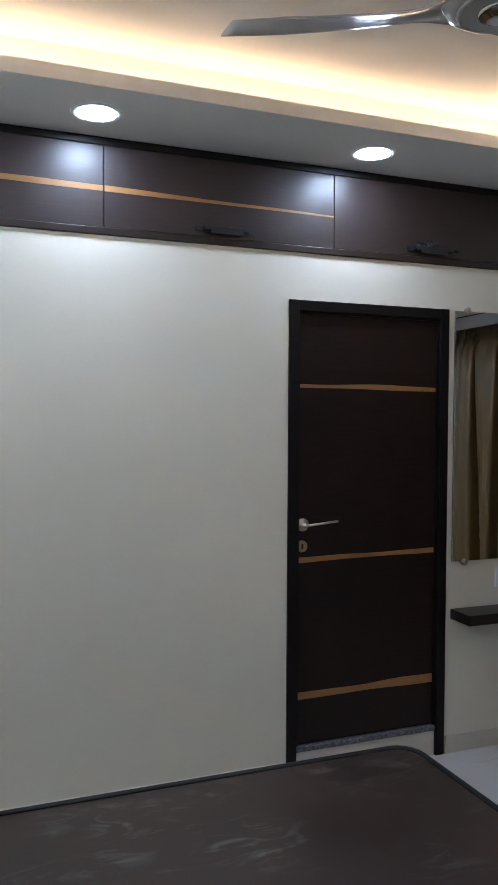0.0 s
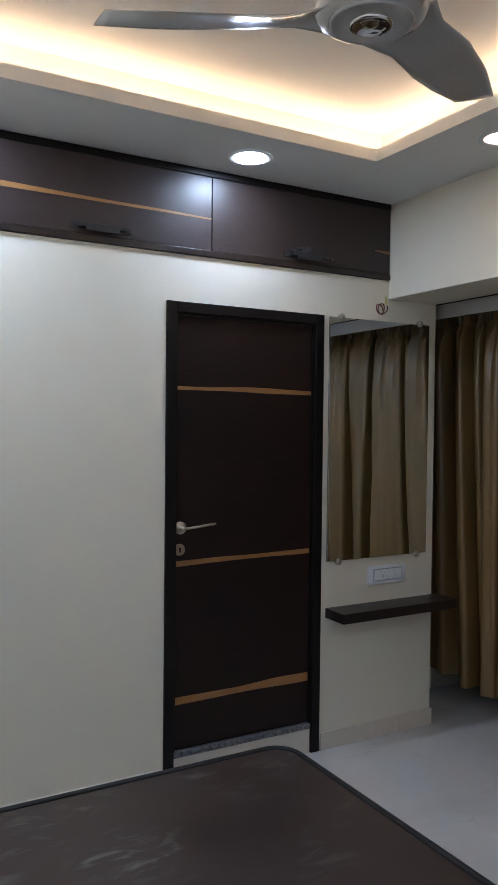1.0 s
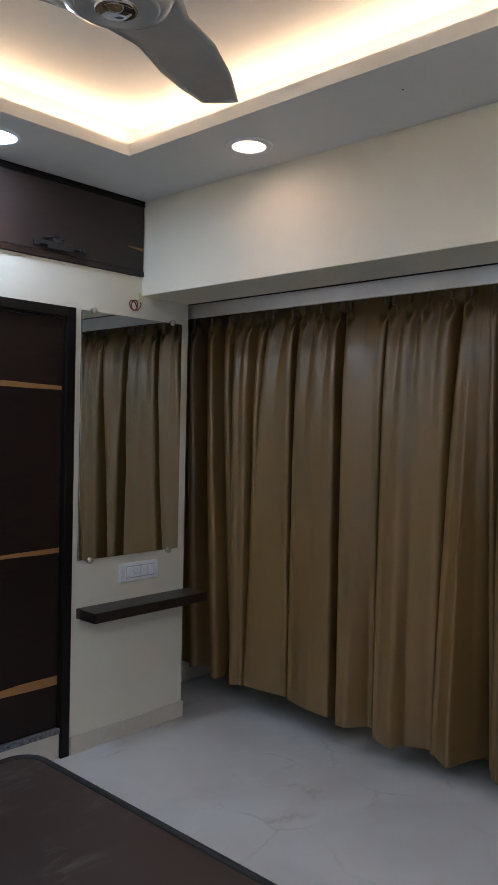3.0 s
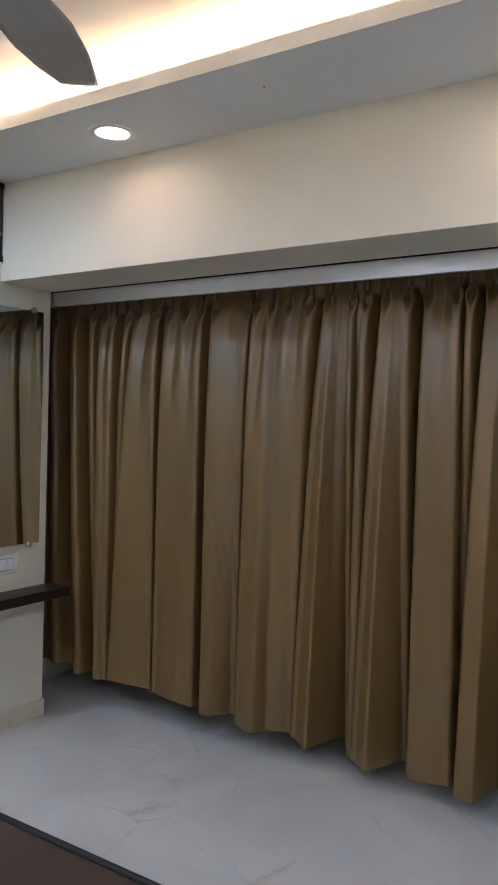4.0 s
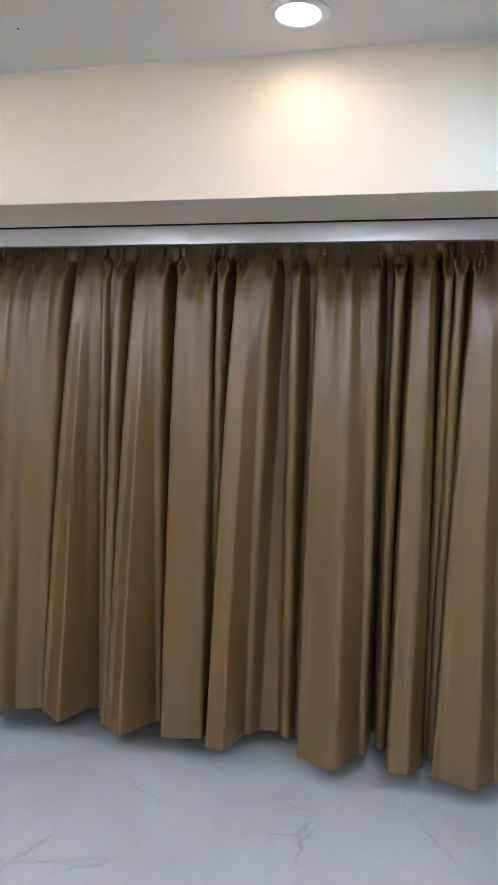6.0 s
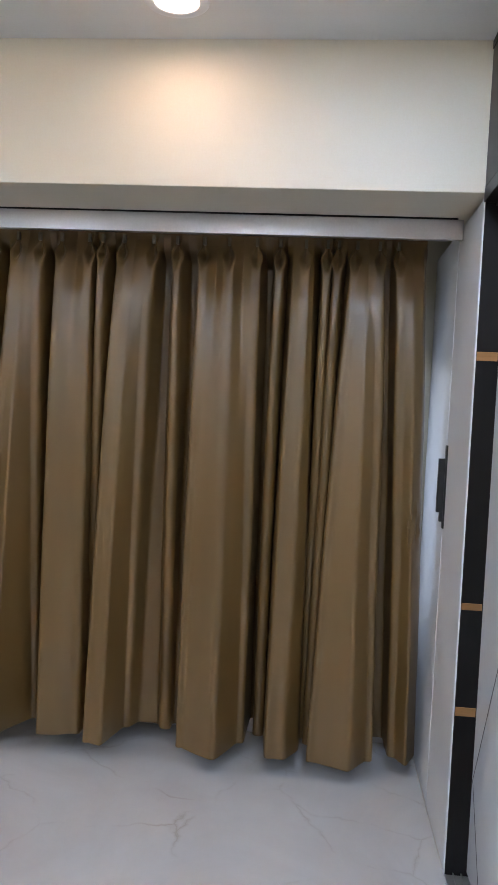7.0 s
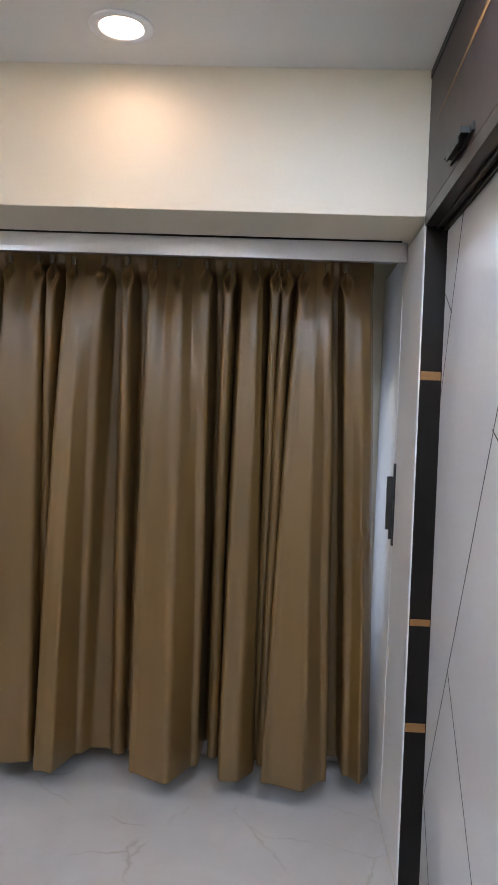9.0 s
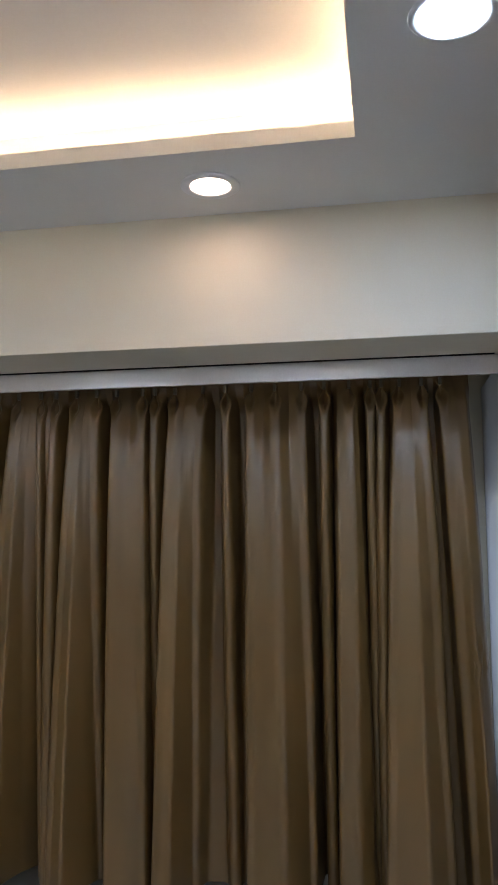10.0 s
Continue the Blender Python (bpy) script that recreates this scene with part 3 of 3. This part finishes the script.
def ruled(lines, u0, u1):
    """Turns the ridges of a curtain into ruling lines of the cloth, from one edge to the other.
    A line: side of a pinched pleat (-1, 0, 1, or None for none), place at the top, place and depth at the hem, whether it is a valley."""
    out = [(None, u0, lines[0][1] + 0.012, lines[0][2] + 0.05, True)]
    for k, (top, hem, deep, fall, pinched) in enumerate(lines):
        if pinched:
            lone = fall and k and lines[k - 1][3]      # a ridge by itself between two valleys
            w, d = (0.024, 0.014) if lone else (0.013, 0.006)
            out += [(s, top, hem - s * w, deep + d * abs(s), False) for s in (-1, 0, 1)]
        else:
            out.append((None, top, hem, deep, False))
        if not fall and pinched and k + 1 < len(lines) and lines[k + 1][4]:
            t2, h2, d2 = lines[k + 1][:3]      # a broad face that only dips between its pleats at the top
            out.append((None, (top + t2) / 2, (hem + h2) / 2, (deep + d2) / 2, 0.4))
        if fall and k + 1 < len(lines):
            t2, h2, d2 = lines[k + 1][:3]
            back = max(deep, d2) + fall
            wide = hem - h2
            if wide > 0.05:        # a broad valley: two corners at its back
                out += [(None, top + (t2 - top) * 0.35, hem - wide * 0.22, back, True), (None, top + (t2 - top) * 0.65, hem - wide * 0.78, back, True)]
            else:
                out.append((None, (top + t2) / 2, (hem + h2) / 2, back, True))
    out.append((None, u1, lines[-1][1] - 0.008, lines[-1][2] + 0.02, True))
    return out


def curtain_sheet(lines, u0, u1, seed, crushed):
    """A pleated cloth: tulip pleats pinched under the heading, each opening into a ridge that runs down to its own place at the hem."""
    rows_in = ruled(lines, u0, u1)
    side = np.array([r[0] if r[0] is not None else 9.0 for r in rows_in])
    top, hem, deep = (np.array([r[k] for r in rows_in], float) for k in (1, 2, 3))
    valley = np.array([float(r[4]) for r in rows_in])
    pleat = np.where(side < 5, 1.0, 0.0)
    step = np.clip(np.hypot(np.diff(hem), np.diff(deep)), 0.018, 0.30)
    knot = np.concatenate(([0.0], np.cumsum(step)))
    n, count = int(knot[-1] / 0.0052), 78
    u = np.linspace(0.0, knot[-1], n)
    zt = 2.163
    steps = [-0.019, -0.009, 0.0, 0.004, 0.008, 0.012, 0.016, 0.020, 0.025, 0.030, 0.036, 0.043, 0.05] + [0.05 + 0.95 * ((r + 1) / count) ** 1.15 for r in range(count - 1)] + [0.9975, 1.0]
    bm = bmesh.new()
    grid = []
    spots = [(float(knot[np.argmin(np.abs(hem - k) + 9 * valley)]), z, tall, wide, size) for k, z, tall, wide, size in crushed]
    for raw in steps:
        f = max(0.0, raw)
        # the pinch sits just below the heading; the loops of the pleat open under it
        pinch = math.exp(-((f - 0.014) / 0.007) ** 2)
        loop = math.exp(-((f - 0.033) / 0.014) ** 2)
        half = 0.014 + 0.010 * loop - 0.008 * pinch + 0.006 * min(1.0, f / 0.3)
        opened = min(1.0, max(0.0, f - 0.010) / 0.035)
        opened = opened * opened * (3 - 2 * opened)
        near = math.exp(-(f / 0.28) ** 1.3)
        face = 4.190 - 0.075 * (1 - math.exp(-f / 0.13))
        head = np.where(valley > 0.5, 4.190 + 0.008 * opened, face + (valley * 0.05 - pleat * 0.018) * opened * near)
        head = head - pleat * 0.010 * (1 - opened)
        head = head + np.where(np.abs(side) < 0.5, 0.048 * loop + 0.012 * pinch, 0.0)
        fy, fr, fv = f ** 0.80, f, f ** 0.55
        grown = np.where(valley > 0.5, fv, fr)
        kx = head + (deep - head) * grown
        kx = kx + np.where(valley > 0.5, 1.0, 0.0) * 0.055 * opened * (1 - f) ** 3
        ky = (top - np.where(side < 5, side, 0.0) * half) * (1 - fy) + hem * fy
        wide = 3 + 2 * int(6 * min(1.0, max(0.0, f - 0.03) / 0.12) * (1 - 0.30 * f))
        x, y = soften(np.interp(u, knot, kx), wide), soften(np.interp(u, knot, ky), wide)
        zm = zt + (0.09 - zt) * raw
        line = []
        for i in range(n):
            a, yy = float(u[i]), float(y[i])
            z = zm + (float(np.interp(yy, (-0.5, 1.0, 1.6, 2.2, 2.9), (-0.002, 0.006, 0.025, 0.065, 0.078))) + 0.003 * noise.noise((yy * 2.3, seed, 0.0))) * f
            sway = 0.010 * noise.noise((a * 2.2, zm * 1.6, seed)) * min(1.0, f * 4) + 0.0022 * noise.noise((a * 9, zm * 6, seed + 3)) * min(1.0, f * 8)
            if zm < 0.175:
                sway -= 0.002
            for c, cz, tall, wd, size in spots:
                w = math.exp(-((a - c) / wd) ** 2 - ((zm - cz) / tall) ** 2)
                if w > 0.02:
                    sway += size * w * noise.noise((a * 30, zm * 34, seed))
            line.append(bm.verts.new((float(x[i]) + sway, yy + 0.5 * sway, z)))
        grid.append(line)
    for p, q in zip(grid, grid[1:]):
        for i in range(n - 1):
            bm.faces.new((p[i], p[i + 1], q[i + 1], q[i]))
    return bm


def curtain(lines, u0, u1, seed, label, crushed=()):
    c = thing("curtain", (4.14, (u0 + u1) / 2, 0.06), label, "curtain", "curtains on the rail")
    cloth = part("cloth", curtain_sheet(lines, u0, u1, seed, crushed), CURTAIN, c, smooth=True)
    s = cloth.modifiers.new("cloth_thickness", "SOLIDIFY")
    s.thickness = 0.0018
    for top, hem, deep, fall, pinched in lines:
        if pinched:
            part("tab", boxes((4.158, 4.176, top - 0.006, top + 0.006, 2.140, 2.172), bevel=0.002), TAB, c, "pale stitched pleat tab")


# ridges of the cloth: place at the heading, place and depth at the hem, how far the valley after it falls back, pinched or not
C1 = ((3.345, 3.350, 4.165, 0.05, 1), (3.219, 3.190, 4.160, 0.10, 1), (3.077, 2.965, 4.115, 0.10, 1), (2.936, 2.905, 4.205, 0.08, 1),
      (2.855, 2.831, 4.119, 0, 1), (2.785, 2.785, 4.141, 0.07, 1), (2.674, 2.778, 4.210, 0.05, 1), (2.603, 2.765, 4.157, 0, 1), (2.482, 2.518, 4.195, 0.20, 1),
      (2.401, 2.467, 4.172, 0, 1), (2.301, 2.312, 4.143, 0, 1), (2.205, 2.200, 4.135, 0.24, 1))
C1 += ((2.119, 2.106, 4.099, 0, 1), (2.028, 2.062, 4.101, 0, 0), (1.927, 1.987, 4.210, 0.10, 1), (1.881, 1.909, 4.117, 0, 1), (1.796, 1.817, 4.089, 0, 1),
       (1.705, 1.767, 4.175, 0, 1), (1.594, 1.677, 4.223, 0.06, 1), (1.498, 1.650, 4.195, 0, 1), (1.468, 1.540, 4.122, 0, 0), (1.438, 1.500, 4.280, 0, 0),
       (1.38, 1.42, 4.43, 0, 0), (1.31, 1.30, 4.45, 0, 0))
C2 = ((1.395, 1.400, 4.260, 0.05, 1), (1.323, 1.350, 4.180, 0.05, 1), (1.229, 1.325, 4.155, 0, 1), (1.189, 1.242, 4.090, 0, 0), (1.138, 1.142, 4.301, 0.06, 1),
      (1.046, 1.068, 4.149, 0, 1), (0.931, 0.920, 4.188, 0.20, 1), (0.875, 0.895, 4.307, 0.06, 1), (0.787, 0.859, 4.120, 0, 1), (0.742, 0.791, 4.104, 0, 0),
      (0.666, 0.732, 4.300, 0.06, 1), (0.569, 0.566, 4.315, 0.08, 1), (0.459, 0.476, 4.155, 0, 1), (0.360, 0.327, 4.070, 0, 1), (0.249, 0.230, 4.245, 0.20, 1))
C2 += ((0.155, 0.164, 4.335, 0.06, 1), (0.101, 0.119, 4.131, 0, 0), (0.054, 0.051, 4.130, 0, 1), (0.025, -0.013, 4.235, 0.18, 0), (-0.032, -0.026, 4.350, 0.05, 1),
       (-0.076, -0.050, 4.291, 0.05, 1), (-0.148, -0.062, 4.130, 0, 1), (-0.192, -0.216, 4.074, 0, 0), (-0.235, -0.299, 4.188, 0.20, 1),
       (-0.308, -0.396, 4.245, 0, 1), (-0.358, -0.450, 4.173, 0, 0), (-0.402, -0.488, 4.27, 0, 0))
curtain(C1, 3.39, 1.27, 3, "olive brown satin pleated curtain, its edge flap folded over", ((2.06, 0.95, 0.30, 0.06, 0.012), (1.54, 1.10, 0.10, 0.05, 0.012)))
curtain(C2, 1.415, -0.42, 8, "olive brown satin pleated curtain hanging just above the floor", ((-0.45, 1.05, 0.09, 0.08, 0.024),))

win = thing("window_1", (XWIN + 0.03, 0.05, S0), "white framed sliding window behind the curtains", "window", kind="structure")
solid("baseboard_alcove", boxes((XWIN - 0.014, XWIN, -0.50, 3.395, 0.0, 0.085), bevel=0.002), WINDOWWHITE, "white baseboard behind the curtains", "baseboard")
part("window_sill", boxes((XWIN - 0.02, XWIN + 0.10, W0 - 0.0, W1, S0 - 0.002, S0 + 0.025), bevel=0.003), WINDOWWHITE, win)
part("window_frame", boxes((XWIN + 0.02, XWIN + 0.08, W0, W0 + 0.05, S0 + 0.025, S1), (XWIN + 0.02, XWIN + 0.08, W1 - 0.05, W1, S0 + 0.025, S1),
                           (XWIN + 0.02, XWIN + 0.08, W0 + 0.05, W1 - 0.05, S1 - 0.05, S1), (XWIN + 0.02, XWIN + 0.08, 0.02, 0.07, S0 + 0.025, S1 - 0.05)), WINDOWWHITE, win)
for a, b in ((W0 + 0.05, 0.02), (0.07, W1 - 0.05)):
    pane = part("pane", boxes((XWIN + 0.045, XWIN + 0.051, a, b, S0 + 0.025, S1 - 0.05)), GLASS, win)
    pane.visible_shadow = False


# ---- mirror, switch, shelf, wire ----
mir = thing("wall_mirror", (3.546, YA, 0.917), "frameless rectangular wall mirror on steel studs", "mirror")
part("mirror_glass", boxes((3.233, 3.860, YA - 0.016, YA - 0.0115, 0.917, 2.095), bevel=0.001), MIRROR, mir)
part("backing", boxes((3.2335, 3.8595, YA - 0.0114, YA - 0.007, 0.9175, 2.0945)), BLACK, mir)
for x, z in ((3.300, 2.098), (3.795, 2.098), (3.300, 0.912), (3.795, 0.912)):
    part("stud", lathe(bmesh.new(), ((0.012, 0.0), (0.012, -0.016), (0.0155, -0.018), (0.0155, -0.022), (0.011, -0.027), (0.004, -0.029)), (x, YA, z), "y", 24), STEEL, mir, "satin steel mirror stud", True)

sw = thing("switch_board", (3.61, YA, 0.824), "white electrical switch board with a socket", "switch")
part("plate", boxes((3.487, 3.735, YA - 0.009, YA, 0.777, 0.871), bevel=0.003), PLASTIC, sw)
part("surround", boxes((3.520, 3.702, YA - 0.0125, YA - 0.009, 0.794, 0.856), bevel=0.0015), FRAMEGREY, sw, "grey inner frame")
for k in range(4):
    a = 3.525 + k * 0.0435
    key = part("module", boxes((a, a + 0.0415, YA - 0.0155, YA - 0.0125, 0.799, 0.851), bevel=0.0012), PLASTIC, sw)
    if k == 1:
        for dx, dz in ((0.012, 0.018), (0.029, 0.018), (0.0205, 0.036)):
            part("socket_hole", boxes((a + dx - 0.002, a + dx + 0.002, YA - 0.0158, YA - 0.0153, 0.799 + dz - 0.003, 0.799 + dz + 0.003)), BLACK, key)

shelf = solid("wall_shelf", boxes((3.235, 3.955, YA - 0.150, YA, 0.642, 0.690), bevel=0.003), DARKWOOD, "thick dark brown floating wall shelf under the mirror", "shelf", kind="")


def coil():
    bm = bmesh.new()
    pts = []
    for k in range(52):
        a = 2 * math.pi * k / 24
        r = 0.025 + 0.003 * math.sin(k * 0.23)
        pts.append((3.530 + r * math.cos(a), YA - 0.012 - 0.0007 * k + 0.006 * math.sin(a * 1.3), 2.150 + r * math.sin(a)))
    return tube(bm, pts, 0.0030, 8)


wire = thing("loose_wire", (3.53, YA, 2.15), "coil of loose red wire with a yellow end", "wire")
part("coil", coil(), RED, wire, smooth=True)
part("end", tube(bmesh.new(), [(3.545, YA - 0.02, 2.172), (3.560, YA - 0.025, 2.182), (3.572, YA - 0.018, 2.186), (3.578, YA - 0.008, 2.205), (3.580, YA, 2.222)], 0.003, 8), YELLOW, wire, "yellow wire end", True)


# ---- bed ----
def rounded_slab(bm, x0, x1, y0, y1, z0, z1, r, soft):
    pts = []
    for cx, cy, s in ((x1 - r, y1 - r, 0), (x0 + 0.01, y1 - 0.01, 90), (x0 + 0.01, y0 + 0.01, 180), (x1 - r, y0 + r, 270)):
        rr = r if cx > (x0 + x1) / 2 else 0.01
        for k in range(9):
            a = radians(s + k * 90 / 8)
            pts.append((cx + rr * math.cos(a), cy + rr * math.sin(a)))
    low = [bm.verts.new((x, y, z0)) for x, y in pts]
    f = bm.faces.new(low)
    up = bmesh.ops.extrude_face_region(bm, geom=[f])
    vs = [v for v in up["geom"] if isinstance(v, bmesh.types.BMVert)]
    bmesh.ops.translate(bm, vec=(0, 0, z1 - z0), verts=vs)
    if soft:
        es = [e2 for e2 in bm.edges if all(abs(v.co.z - z1) < 1e-6 for v in e2.verts)]
        bmesh.ops.bevel(bm, geom=es, offset=soft, segments=4, profile=0.5, affect='EDGES')
    bmesh.ops.recalc_face_normals(bm, faces=bm.faces)
    return pts


BX0, BX1, BY0, BY1, BZ = 0.60, 2.533, 0.70, 2.250, 0.441
bed = thing("bed", ((BX0 + BX1) / 2, (BY0 + BY1) / 2, 0), "low bed with a dusty brown leatherette top and black piping", "bed")
bm = bmesh.new()
rounded_slab(bm, BX0, BX1 - 0.01, BY0 + 0.01, BY1 - 0.01, 0.06, 0.35, 0.07, 0.004)
part("base", bm, DARKWOOD, bed, "dark laminate bed base")
part("plinth", boxes((BX0 + 0.05, BX1 - 0.12, BY0 + 0.10, BY1 - 0.10, 0.0, 0.062)), FRAMEWOOD, bed)
bm = bmesh.new()
outline = rounded_slab(bm, BX0, BX1, BY0, BY1, 0.352, BZ, 0.085, 0.012)
part("top_cushion", bm, BED, bed, "dusty brown leatherette top")
bm = bmesh.new()
tube(bm, [(x + (0.004 if x > 1.5 else 0), y, BZ - 0.003) for x, y in outline], 0.0120, 10, closed=True)
part("piping", bm, BEADING, bed, "black piping", True)


# ---- ceiling fan ----
HX, HY, HZ = 2.088, 1.253, 2.412
fan = thing("ceiling_fan", (HX, HY, HZ), "silver grey three-blade ceiling fan with a chrome cap", "ceiling fan")
part("hub", lathe(bmesh.new(), ((0.055, 0.001), (0.085, 0.000), (0.108, 0.008), (0.118, 0.024), (0.112, 0.055), (0.09, 0.085), (0.04, 0.125)), (HX, HY, HZ), steps=48), FAN, fan, smooth=True)
part("cap_ring", lathe(bmesh.new(), ((0.078, 0.0), (0.084, -0.004), (0.090, 0.002)), (HX, HY, HZ), steps=48), FAN, fan, "polished rim", True)
part("cap", lathe(bmesh.new(), ((0.046, 0.002), (0.046, -0.006), (0.040, -0.010), (0.034, -0.004), (0.01, -0.003)), (HX, HY, HZ), steps=40), CHROME, fan, "round chrome cap", True)
part("down_rod", lathe(bmesh.new(), ((0.014, 0.12), (0.014, ZU - HZ - 0.06)), (HX, HY, HZ), steps=16), FAN, fan, smooth=True)
part("canopy", lathe(bmesh.new(), ((0.020, ZU - HZ - 0.075), (0.060, ZU - HZ - 0.05), (0.068, ZU - HZ - 0.001)), (HX, HY, HZ), steps=32), FAN, fan, smooth=True)


def blade(angle):
    """A broad swept blade that grows out of the hub, twisted, with a slanting tip."""
    bm = bmesh.new()
    c, s = math.cos(angle), math.sin(angle)
    rows, cols = 26, 10
    tops, bots = [], []
    for i in range(rows + 1):
        f = i / rows
        r = 0.055 + 0.495 * f
        chord = float(np.interp(f, (0.0, 0.08, 0.22, 0.50, 0.75, 1.0), (0.200, 0.170, 0.126, 0.146, 0.130, 0.082)))
        sweep = -0.02 + 0.055 * f * f
        pitch = radians(6 + 16 * min(1, f / 0.25) - 12 * f)
        rt, rb = [], []
        for k in range(cols + 1):
            g = k / cols - 0.5
            rr = r + 0.06 * (0.5 + g) * max(0, f - 0.6) / 0.4
            t = sweep - g * chord
            z = 0.020 + 0.022 * f + g * chord * math.sin(pitch) + 0.012 * (1 - (2 * g) ** 2) * (1 - f)
            p = Vector((HX + rr * c - t * s, HY + rr * s + t * c, HZ + z))
            th = 0.0012 + 0.005 * (1 - (2 * g) ** 2) * (1 - 0.6 * f)
            rt.append(bm.verts.new(p + Vector((0, 0, th))))
            rb.append(bm.verts.new(p - Vector((0, 0, th))))
        tops.append(rt)
        bots.append(rb)
    for i in range(rows):
        for k in range(cols):
            bm.faces.new((tops[i][k], tops[i + 1][k], tops[i + 1][k + 1], tops[i][k + 1]))
            bm.faces.new((bots[i][k], bots[i][k + 1], bots[i + 1][k + 1], bots[i + 1][k]))
        for k in (0, cols):
            bm.faces.new((tops[i][k], bots[i][k], bots[i + 1][k], tops[i + 1][k]))
    for i in (0, rows):
        for k in range(cols):
            bm.faces.new((tops[i][k], tops[i][k + 1], bots[i][k + 1], bots[i][k]))
    bmesh.ops.recalc_face_normals(bm, faces=bm.faces)
    return bm


for k in range(3):
    part("blade", blade(radians(20 + 120 * k)), FAN, fan, smooth=True)
